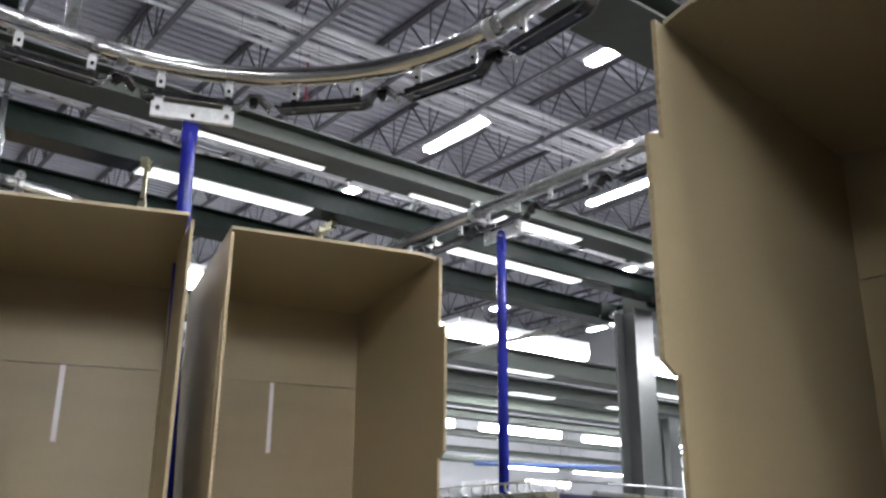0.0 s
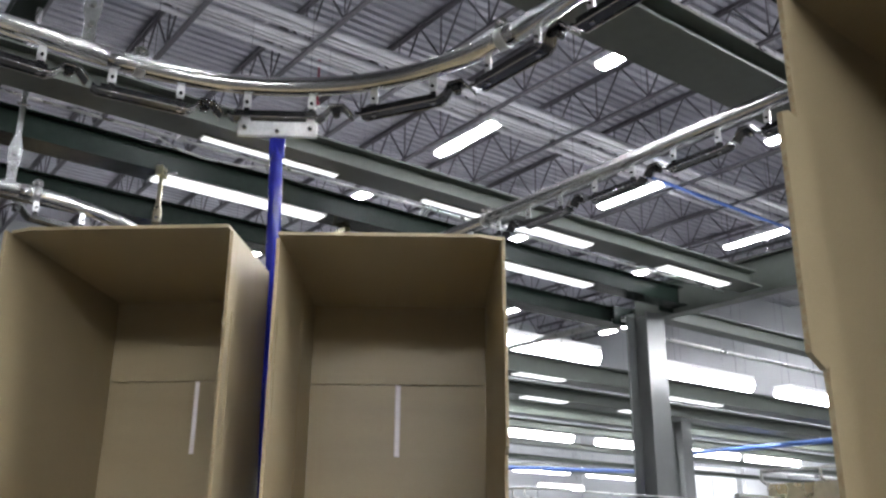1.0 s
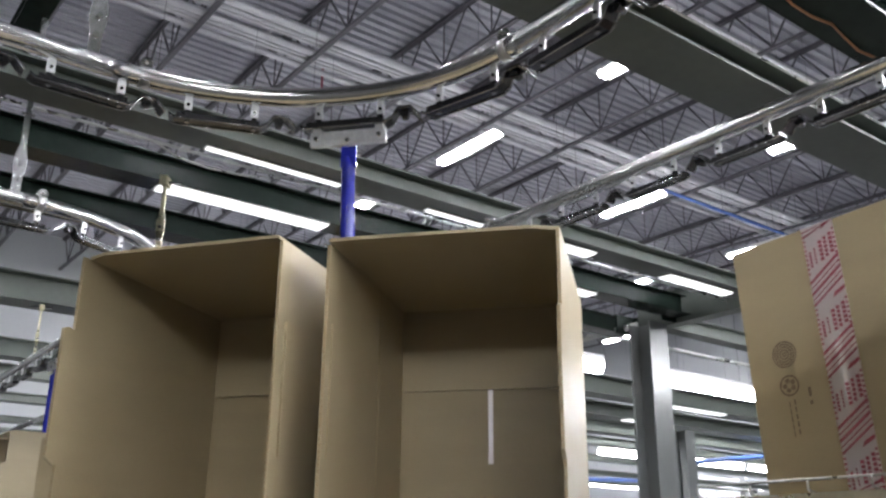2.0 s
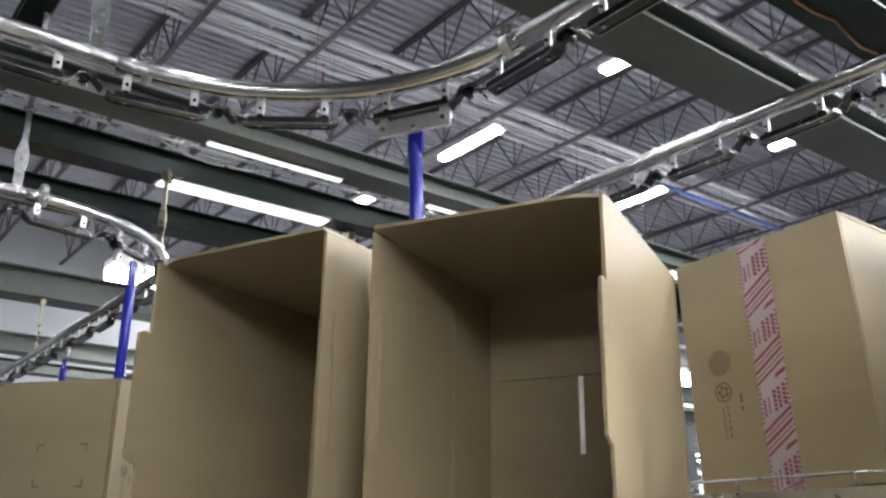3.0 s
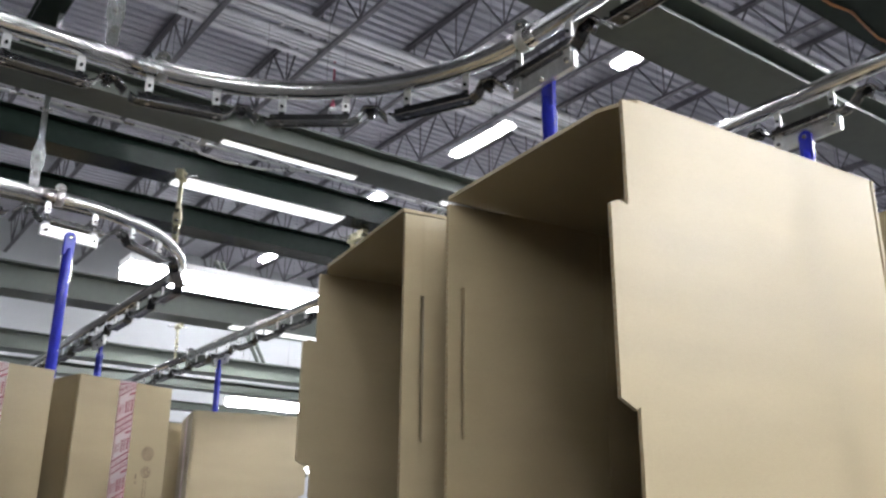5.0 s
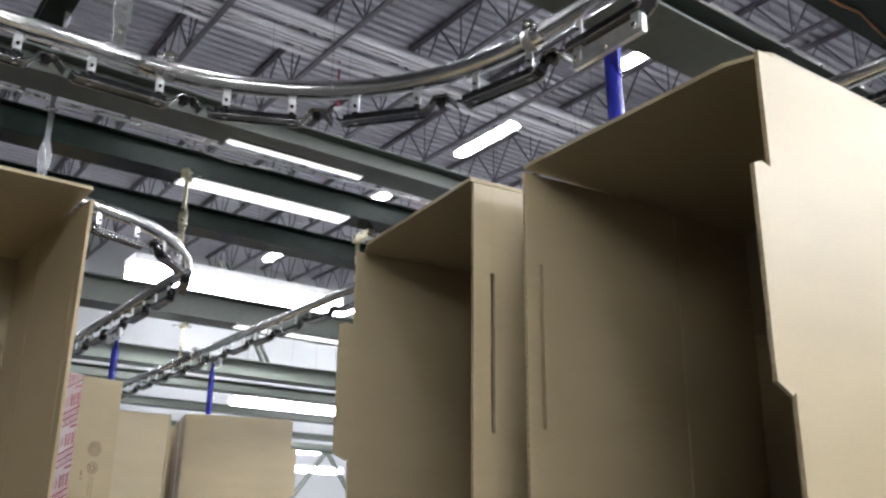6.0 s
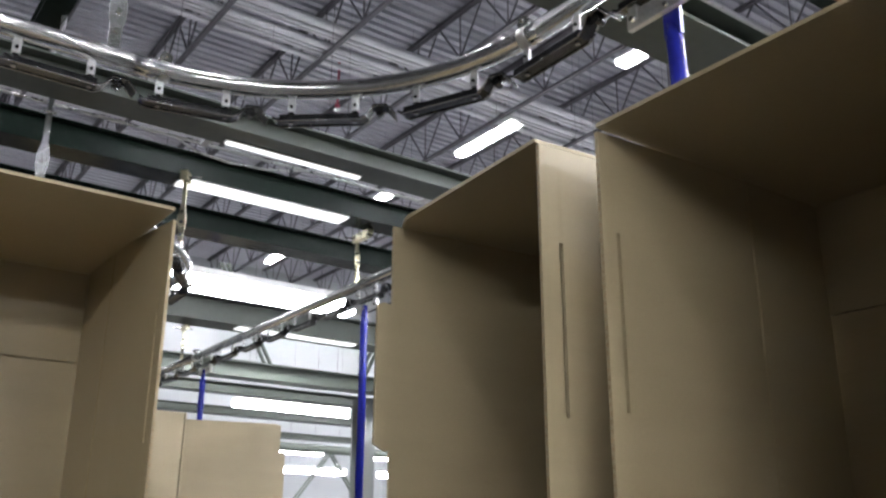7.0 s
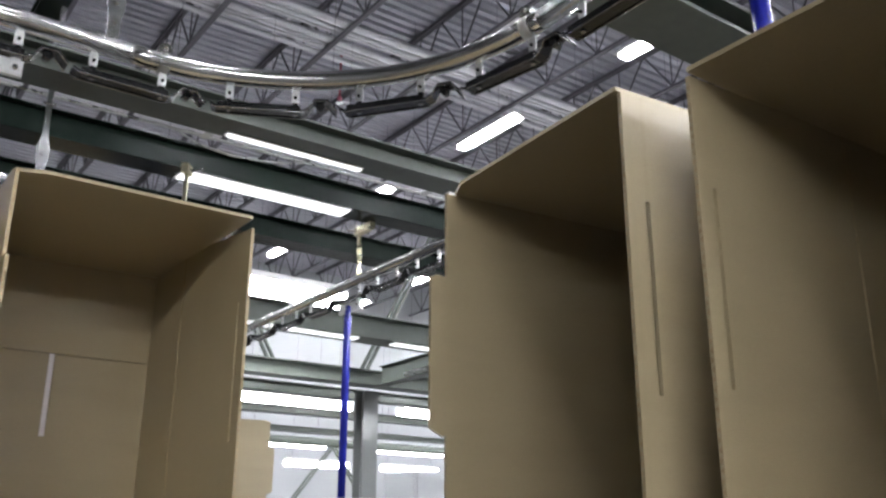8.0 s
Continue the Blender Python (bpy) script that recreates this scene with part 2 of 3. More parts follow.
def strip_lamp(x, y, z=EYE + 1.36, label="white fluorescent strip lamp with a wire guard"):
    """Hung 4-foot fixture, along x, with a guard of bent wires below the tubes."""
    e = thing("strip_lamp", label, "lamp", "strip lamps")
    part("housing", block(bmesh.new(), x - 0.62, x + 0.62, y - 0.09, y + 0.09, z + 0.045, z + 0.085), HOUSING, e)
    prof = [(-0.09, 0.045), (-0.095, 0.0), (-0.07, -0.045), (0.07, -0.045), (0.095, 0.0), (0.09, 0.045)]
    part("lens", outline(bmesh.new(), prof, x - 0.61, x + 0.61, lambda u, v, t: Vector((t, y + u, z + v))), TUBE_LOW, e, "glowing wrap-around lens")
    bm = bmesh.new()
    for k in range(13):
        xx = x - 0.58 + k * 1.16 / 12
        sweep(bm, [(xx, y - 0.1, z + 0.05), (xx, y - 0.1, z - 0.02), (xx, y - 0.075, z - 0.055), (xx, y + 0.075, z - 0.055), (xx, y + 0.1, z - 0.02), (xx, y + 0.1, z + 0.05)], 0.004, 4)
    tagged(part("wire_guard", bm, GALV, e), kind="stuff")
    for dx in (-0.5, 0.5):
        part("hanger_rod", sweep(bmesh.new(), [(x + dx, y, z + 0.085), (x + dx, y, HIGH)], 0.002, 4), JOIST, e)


# rows at y = 0.2 and below are unseen lamps, added to light the cartons
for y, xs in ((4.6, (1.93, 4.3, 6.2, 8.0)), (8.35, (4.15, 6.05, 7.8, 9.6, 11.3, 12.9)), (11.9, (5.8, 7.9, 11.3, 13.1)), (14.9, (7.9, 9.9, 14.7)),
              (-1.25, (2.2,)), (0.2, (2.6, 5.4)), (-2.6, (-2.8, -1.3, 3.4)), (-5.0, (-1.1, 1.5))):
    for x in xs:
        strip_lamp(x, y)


def flange_glint(x0, x1, y, half):
    """Glowing strip added under a bottom flange, in place of lamp reflections on its paint."""
    e = thing("flange_glint_strip", "glowing white strip standing in for a reflection under a beam", "strip light", "strip lights under the beams")
    part("glint_back", block(bmesh.new(), x0, x1, y - half - 0.002, y + half + 0.002, BEAM_Z - 0.005, BEAM_Z - 0.001), HOUSING, e)
    part("glint_face", outline(bmesh.new(), [(-half, -0.005), (-half * 0.8, -0.008), (half * 0.8, -0.008), (half, -0.005)], x0 + 0.004, x1 - 0.004, lambda u, v, t: Vector((t, y + u, BEAM_Z + v))), GLINT, e, "glowing white face of the reflection")


# spans follow the bright streaks on the flanges; no lamps hang there
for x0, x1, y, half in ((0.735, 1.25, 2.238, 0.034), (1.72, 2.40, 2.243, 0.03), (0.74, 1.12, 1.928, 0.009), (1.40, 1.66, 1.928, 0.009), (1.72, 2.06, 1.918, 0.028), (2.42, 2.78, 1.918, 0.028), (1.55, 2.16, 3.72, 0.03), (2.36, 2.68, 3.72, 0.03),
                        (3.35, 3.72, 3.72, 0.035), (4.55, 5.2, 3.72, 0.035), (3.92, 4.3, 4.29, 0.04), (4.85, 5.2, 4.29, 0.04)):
    flange_glint(x0, x1, y, half)

# ---- rails ----


def rail(name, run, cuts, label):
    """Tube pieces between the cuts, measured along the run."""
    e = thing(name, label, "conveyor rail", "conveyor rails")
    for s0, s1 in zip(cuts, cuts[1:]):
        n = 26 if abs(s1 - s0 - QUARTER) < 0.01 else 3
        pts = [(*run(s0 + (s1 - s0 - 0.0006) * i / n)[:2], RAIL_B if run is run_b else RAIL) for i in range(n + 1)]
        part("bend" if n > 3 else "straight_tube", sweep(bmesh.new(), pts, TUBE, 20), CHROME, e)
    return e


rail("conveyor_rail", run_a, (-3.0, -1.2, 0, QUARTER, 1.9, 3.4), "curved bright steel tube rail of the overhead conveyor")
rail("conveyor_rail", run_b, (-2.0, 1.596, 3.66, 5.9, 8.4), "straight bright steel tube rail of the overhead conveyor")
rail("conveyor_rail", run_c, (-6.0, -3.0, 0, QUARTER, 2.5), "steel tube rail of the overhead conveyor with a tight bend")


def rail_clamp(x, y, a, RAIL=RAIL):
    """Bolted sleeve over a joint in the rail."""
    e = thing("rail_clamp", "small zinc plated bolted clamp on the rail", "clamp", "rail clamps", m=pose(x, y, RAIL, 0, 0, a))
    part("sleeve", sweep(bmesh.new(), [(-0.008, 0, 0), (0.008, 0, 0)], TUBE + 0.0015, 16), GALV, e)
    part("knob", sweep(bmesh.new(), [(0, -0.009, TUBE + 0.006), (0, 0.009, TUBE + 0.006)], 0.011, 12), CHROME, e)
    part("bolt", sweep(bmesh.new(), [(0, -0.017, TUBE + 0.008), (0, 0.018, TUBE + 0.008)], 0.004, 8), CHROME, e)


for q in ((0.794, 0.885, -78), (0.391, 1.307, -3), (0.408, 1.99, 180), (XB, 1.596, 90, RAIL_B), (XB, 3.66, 90, RAIL_B)):
    rail_clamp(*q)


def rail_strap(x, y, z1, turn=0, clamp=True, RAIL=RAIL, zinc=None, reach=0.008, slim=1.0):
    """Flat pressed hanger between the rail and the steel above."""
    e = thing("rail_hanger", "zinc plated steel strap holding the conveyor rail", "hanger", "rail hangers", m=pose(x, y, RAIL, 0, 0, turn))
    h = z1 - RAIL
    zinc = zinc or YELLOW_ZINC
    pts = [(-0.010, TUBE - 0.004), (0.010, TUBE - 0.004), (0.010, 0.055), (0.014, 0.068), (0.014, 0.095), (0.006, 0.125), (0.0065, h), (-0.0065, h), (-0.006, 0.125),
           (-0.014, 0.095), (-0.014, 0.068), (-0.010, 0.055)]
    part("strap", outline(bmesh.new(), [(u * slim, v) for u, v in pts], -0.0025, 0.0025, lambda u, v, t: Vector((u, t, v))), zinc, e)
    part("strap_lip", outline(bmesh.new(), [(-0.002, TUBE), (0.002, TUBE), (0.002, h * 0.95), (-0.002, h * 0.95)], 0.0025, 0.011, lambda u, v, t: Vector((u, t, v))), zinc, e)
    for zz in (0.045, 0.08):
        part("bolt", sweep(bmesh.new(), [(0, -0.008, zz), (0, 0.008, zz)], 0.005, 8), CHROME, e)
    if clamp:
        part("beam_clamp", block(bmesh.new(), -0.009, 0.009, -reach, 0.02, h - 0.022, h + 0.002), zinc, e)
        part("clamp_bolt", sweep(bmesh.new(), [(-0.045, 0.01, h - 0.012), (0.04, 0.01, h - 0.008)], 0.003, 8), CHROME, e)
    else:
        for zz in (0.2, 0.25):
            part("bolt", sweep(bmesh.new(), [(-0.014, 0, zz), (0.014, 0, zz)], 0.004, 8), CHROME, e)


rail_strap(0.309, YA, BEAM_Z + 0.232, 0, False, RAIL, CLEAR_ZINC)
rail_strap(0.352, YC, BEAM_Z + 0.232, 0, False, RAIL, CLEAR_ZINC)
i_beam("support_beam", "y", 0.33, -1.0, 2.3, BEAM_Z + 0.231, 0.06, 0.08, BEAM_DARK, "dark green steel beam carrying the rail straps")
rail_strap(0.741, 2.185, BEAM_Z, -40, True, RAIL, None, 0.02, 0.75)
rail_strap(XB, 2.34, BEAM_Z, 0, True, RAIL_B, None, 0.075, 0.55)
rail_strap(XB, 3.84, BEAM_Z, 0, True, RAIL_B, None, 0.04, 0.45)
rail_strap(XC, 3.72, BEAM_Z, 0, True, RAIL, None, 0.008, 0.45)


def chain_link(run, s0, loaded=False):
    """One link of the chain below the rail; origin on the rail's axis, x along the run."""
    e = thing("chain_link", "black conveyor chain link on bright zinc trolley clips", "chain link", "conveyor chain links")
    zb = -0.056
    prof = [(-0.082, zb + 0.001), (-0.074, zb - 0.004), (0.064, zb - 0.004), (0.074, zb + 0.002), (0.084, zb + 0.018), (0.106, zb + 0.019), (0.122, zb + 0.002)]
    hw, th = 0.0115, 0.004
    bm = bmesh.new()
    cols = [[bm.verts.new((x, y, z + dz)) for y, dz in ((-hw, 0), (hw, 0), (hw, th), (-hw, th))] for x, z in prof]
    for c0, c1 in zip(cols, cols[1:]):
        for k in range(4):
            bm.faces.new((c0[k], c1[k], c1[(k + 1) % 4], c0[(k + 1) % 4]))
    bm.faces.new(cols[0])
    bm.faces.new(cols[-1][::-1])
    part("bar", bm, BLACK, e)
    # metal bead added along each edge for its highlight and its worn line
    for y in (-hw, hw):
        part("side_lip", block(bmesh.new(), -0.07, 0.062, y - 0.0015, y + 0.0015, zb - 0.0055, zb + 0.006), BLACK, e)
        part("worn_edge_glint", sweep(bmesh.new(), [(x, y * 1.1, z - 0.001) for x, z in prof], 0.0011, 5), DARK_STEEL, e, "bright steel bead for the edge's highlight and worn line")
    part("coupling", sweep(bmesh.new(), [(0.094, -0.008, zb + 0.011), (0.094, 0.008, zb + 0.011)], 0.007, 10), BLACK, e)
    for dx in (-0.053, 0.053):
        part("trolley_clip", outline(bmesh.new(), [(-0.0055, -0.0405), (-0.0064, -0.037), (-0.0064, -0.022), (-0.0045, -0.012), (0.0045, -0.012), (0.0064, -0.022), (0.0064, -0.037), (0.0055, -0.0405)], -0.0014, 0.0014, lambda u, v, t: Vector((dx + u, t, v))), PLATE, e, "bright zinc clip")
        part("clip_stem", block(bmesh.new(), dx - 0.0045, dx + 0.0045, -0.003, 0.003, zb - 0.003, -0.0405), BLACK, e)
        part("clip_rivet", sweep(bmesh.new(), [(dx, -0.0055, -0.031), (dx, 0.0055, -0.031)], 0.0026, 8), BLACK, e)
        part("rivet", sweep(bmesh.new(), [(dx, 0, zb - 0.0065), (dx, 0, zb - 0.003)], 0.004, 8), DARK_STEEL, e)
    if loaded:
        part("load_plate", block(bmesh.new(), -0.064, 0.064, -0.004, 0.004, -0.091, -0.066), PLATE, e, "zinc plated load plate")
        for dx in (-0.053, 0.053):
            part("plate_tab", block(bmesh.new(), dx - 0.0065, dx + 0.0065, -0.006, 0.006, -0.082, zb - 0.004), PLATE, e)
            part("plate_bolt", sweep(bmesh.new(), [(dx, -0.01, -0.079), (dx, 0.01, -0.079)], 0.004, 8), CHROME, e)
    MOVING.append((e, run, s0, ()))
    return e


# ---- steelwork and services round the conveyor ----


def pipe(name, pts, r, mat, label, category, group="", hung=()):
    e = thing(name, label, category, group)
    part("pipe_run", sweep(bmesh.new(), pts, r, 8), mat, e)
    for q in hung:
        part("hanger_wire", sweep(bmesh.new(), [q, (q[0], q[1], HIGH)], 0.002, 4), JOIST, e)
    return e


# pipe rack under the roof
tray = thing("pipe_rack", "pale galvanised pipe rack along the roof", "pipe rack")
for q, rr in ((8.06, 0.05), (8.19, 0.03), (8.27, 0.022), (8.45, 0.045), (8.56, 0.025), (8.64, 0.025), (8.79, 0.035)):
    part("pipe", sweep(bmesh.new(), [(-8, q, EYE + 5.7), (FAR_X, q, EYE + 5.7)], rr, 8), PALE, tray)
for k in range(10):
    part("bracket", block(bmesh.new(), -7 + 2.7 * k, -6.96 + 2.7 * k, 8.1, 8.8, EYE + 5.72, EYE + 5.76), PALE, tray)
rack2 = thing("pipe_rack", "pale galvanised pipe rack along the roof", "pipe rack")
for q in (5.2, 5.3, 11.5, 11.62, 11.8):
    part("pipe", sweep(bmesh.new(), [(-8, q, EYE + 5.72), (FAR_X, q, EYE + 5.72)], 0.035, 8), PALE, rack2)
pipe("blue_pipe", [(9.9, 8.0, EYE + 5.3), (FAR_X, 8.0, EYE + 5.3)], 0.028, BLUE_PIPE, "blue painted air pipe under the roof", "pipe")
pipe("blue_pipe", [(6.9, 3.7, EYE + 0.86), (6.9, 5.6, EYE + 0.86)], 0.022, BLUE_PIPE, "blue painted conveyor frame in the distance", "pipe", "", [(6.9, 4.0, EYE + 0.86), (6.9, 5.4, EYE + 0.86)])
pipe("blue_pipe", [(5.4, 6.4, EYE + 0.72), (7.6, 6.4, EYE + 0.80)], 0.02, BLUE_PIPE, "blue painted conveyor frame in the distance", "pipe", "", [(6.5, 6.4, EYE + 0.76)])
# conduits along and beside the steel
for nm, pts, r in (("conduit", [(-2, 0.866, BEAM_Z + 0.002), (6, 0.866, BEAM_Z + 0.002)], 0.0025),
                   ("conduit", [(GIRDER_X - 0.03, 2.5, BEAM_Z + 0.02), (GIRDER_X - 0.03, 4.5, BEAM_Z + 0.02)], 0.014), ("conduit", [(3.0, 3.3, EYE + 1.175), (8, 3.3, EYE + 1.175)], 0.012), ("conduit", [(-1, 4.0, EYE + 1.12), (4, 4.0, EYE + 1.12)], 0.008),
                   ("conduit", [(2.945, 2.36, 0), (2.945, 2.36, BEAM_Z - 0.03)], 0.009), ("conduit", [(2.97, 2.40, 0), (2.97, 2.40, BEAM_Z - 0.03)], 0.006)):
    pipe(nm, pts, r, GALV, "thin galvanised conduit along the steel", "conduit", "conduits", [pts[1]] if pts[0][2] > BEAM_Z + 0.1 else [])
cab = [(0.9 + 0.06 * k, 0.716 + 0.006 * math.sin(k * 1.9) + 0.005 * math.sin(k * 0.7), BEAM_Z - 0.006 + 0.003 * math.cos(k * 1.3)) for k in range(60)]
pipe("cable", cab, 0.0022, ORANGE, "thin orange cable tied below a dark beam", "cable")
lead = pipe("conduit", [(-2, 1.99, BEAM_Z + 0.004), (2.87, 1.99, BEAM_Z + 0.004)], 0.004, GALV, "thin galvanised conduit clipped to a beam's flange", "conduit", "conduits")
for k in range(8):
    part("clip", block(bmesh.new(), -1.9 + 0.65 * k, -1.88 + 0.65 * k, 1.9552, 1.996, BEAM_Z + 0.0005, BEAM_Z + 0.0035), GALV, lead)
pipe("cable", [(0.64, 1.99, BEAM_Z + 0.004), (0.66, 1.991, BEAM_Z - 0.006), (0.70, 1.992, BEAM_Z - 0.02), (0.78, 1.992, BEAM_Z - 0.027), (0.88, 1.992, BEAM_Z - 0.02), (0.96, 1.991, BEAM_Z - 0.004), (0.99, 1.99, BEAM_Z + 0.004)],
     0.0025, GALV, "grey cable sagging below a conduit", "cable")
for q in ((2.99, 2.575, 0.0), (2.96, 2.30, 0.0)):
    e = thing("corner_bracket", "dark bolted steel angle at the column head", "bracket", "corner brackets")
    x, y, _ = q
    part("plate", block(bmesh.new(), x - 0.09, x + 0.03, y - 0.004, y + 0.004, BEAM_Z - 0.01, BEAM_Z + 0.075), BEAM_DARK, e)
    part("leg", block(bmesh.new(), x + 0.022, x + 0.03, y - 0.06, y - 0.004, BEAM_Z - 0.01, BEAM_Z + 0.075), BEAM_DARK, e)
    for dz in (0.015, 0.05):
        part("bolt", sweep(bmesh.new(), [(x + 0.005, y - 0.012, BEAM_Z + dz), (x + 0.005, y + 0.004, BEAM_Z + dz)], 0.007, 6), CHROME, e)


def brace(a, b, label="double-angle diagonal steel brace"):
    e = thing("diagonal_brace", label, "brace", "diagonal braces")
    for k in (-0.02, 0.02):
        part("angle", sweep(bmesh.new(), [(a[0] + k, a[1], a[2] + EYE), (b[0] + k, b[1], b[2] + EYE)], 0.014, 4), BEAM, e)


brace((2.96, 5.0, 1.06), (3.79, 5.0, 2.64))
brace((2.31, 5.0, 1.06), (1.98, 5.0, 1.65))
brace((5.24, 9.5, 1.09), (4.3, 9.5, -0.1))
brace((5.24, 9.5, 1.09), (6.1, 9.5, -0.1))
pipe("brace_beam", [(0, 9.5, EYE + 1.12), (14, 9.5, EYE + 1.12)], 0.05, BEAM, "grey steel rail across the brace heads", "steel beam")
# panel cabinets in the distance
for x, y, w, hh in ((11.9, 9.3, 1.35, 1.32), (13.4, 9.3, 1.35, 1.4), (7.4, 11.0, 1.6, 1.0), (9.5, 11.0, 1.6, 1.0)):
    e = thing("machine_cabinet", "pale grey metal machine cabinet in the distance", "cabinet", "machine cabinets")
    part("body", block(bmesh.new(), x, x + w, y, y + 0.8, 0, EYE + hh), WALL, e)
    part("door", block(bmesh.new(), x + 0.05, x + w / 2 - 0.01, y - 0.02, y, 0.1, EYE + hh - 0.05), WALL, e)
    part("door", block(bmesh.new(), x + w / 2 + 0.01, x + w - 0.05, y - 0.02, y, 0.1, EYE + hh - 0.05), WALL, e)
    part("handle", block(bmesh.new(), x + w / 2 + 0.03, x + w / 2 + 0.06, y - 0.05, y - 0.02, 1.0, 1.2), GALV, e)



def sprinkler(x, y, z):
    e = thing("sprinkler_head", "small red painted sprinkler fitting under the roof", "sprinkler")
    part("pipe_drop", sweep(bmesh.new(), [(x, y, HIGH - 0.002), (x, y, z + 0.05)], 0.016, 8), RED, e)
    part("fitting", sweep(bmesh.new(), [(x, y, z + 0.07), (x, y, z)], 0.035, 10), RED, e)
    part("deflector", sweep(bmesh.new(), [(x, y, z), (x, y, z - 0.012)], 0.05, 12), GALV, e)


sprinkler(5.1, 9.45, EYE + 5.5)
# ---- carriers and cartons ----


def carrier(run, s0, tray, sway=(), wires=10):
    """tray: height of the tray's floor over the eye level."""
    e = thing("carrier", "blue hanger rod with a navy tray and wire rim", "conveyor carrier", "conveyor carriers")
    zt = -0.0655 - 0.006
    zf = EYE + tray - (RAIL_B if run is run_b else RAIL)
    bm = bmesh.new()
    lug = [(-0.0125, -0.06)] + [(0.0125 * math.cos(math.pi - k * math.pi / 10), zt - 0.0125 + 0.0125 * math.sin(k * math.pi / 10)) for k in range(11)] + [(0.0125, -0.06)]
    lug[0] = (-0.0125, zt - 0.055)
    lug[-1] = (0.0125, zt - 0.055)
    outline(bm, lug, 0.0035, 0.0105, lambda u, v, t: Vector((u, t, v)))
    part("lug", bm, BLUE, e)
    part("lug_bolt", sweep(bmesh.new(), [(0, -0.008, zt - 0.013), (0, 0.014, zt - 0.013)], 0.0035, 8), CHROME, e)
    part("hanger_rod", sweep(bmesh.new(), [(0, 0.007, zt - 0.04), (0, 0.007, zt - 0.062), (0.02 if run is run_a else 0, 0.007, zf)], 0.0115, 16, True, [(1.05, 0.4), (1, 1), (1, 1)]), BLUE, e, "blue painted steel hanger rod")
    part("tray", block(bmesh.new(), -0.38, 0.40, -0.205, 0.225, zf - 0.028, zf - 0.001), NAVY, e, "navy painted steel tray")
    part("tray_lip", block(bmesh.new(), -0.38, 0.40, 0.225, 0.231, zf - 0.028, zf + 0.003), GALV, e)
    ring = [(-0.385, -0.2), (-0.385, 0.236), (0.405, 0.236), (0.405, -0.2)]
    part("rim_wire", sweep(bmesh.new(), [(x, y, zf + 0.02) for x, y in ring], 0.0022, 6), GALV, e)
    first = None
    for k in range(wires):
        x = -0.385 + k * 0.79 / (wires - 1)
        m = pose(x, 0, zf)
        if not first:
            bm = bmesh.new()
            sweep(bm, [(0, 0.236, 0.02), (0, 0.236, 0.008), (0, 0.229, 0.0045), (0, 0.2, 0.0015)], 0.002, 5)
            first = part("cross_wire", bm, GALV, e)
            first.matrix_basis = m
        else:
            again("cross_wire", first, e, m)
    MOVING.append((e, run, s0, sway))
    return e


def lattice(bm, ys, zs, x, t, hole, shift, dip):
    """One panel in the plane x, thick t, of cells between ys and zs, with one cell left open; shift moves its columns along x, dip lowers their tops."""
    cols = [(y, s, zs[:-1] + [zs[-1] - q]) for y, s, q in zip(ys, shift, dip)]
    a = [[bm.verts.new((x + s, y, z)) for z in zz] for y, s, zz in cols]
    b = [[bm.verts.new((x + t + s, y, z)) for z in zz] for y, s, zz in cols]
    ny, nz = len(ys) - 1, len(zs) - 1

    def solid(i, j):
        return 0 <= i < ny and 0 <= j < nz and (i, j) != hole
    for i in range(ny):
        for j in range(nz):
            if not solid(i, j):
                continue
            bm.faces.new((a[i][j], a[i][j + 1], a[i + 1][j + 1], a[i + 1][j]))
            bm.faces.new((b[i][j], b[i + 1][j], b[i + 1][j + 1], b[i][j + 1]))
            for di, dj, p, q in ((-1, 0, (i, j), (i, j + 1)), (1, 0, (i + 1, j), (i + 1, j + 1)), (0, -1, (i, j), (i + 1, j)), (0, 1, (i, j + 1), (i + 1, j + 1))):
                if not solid(i + di, j + dj):
                    bm.faces.new((a[p[0]][p[1]], b[p[0]][p[1]], b[q[0]][q[1]], a[q[0]][q[1]]))
    return bm


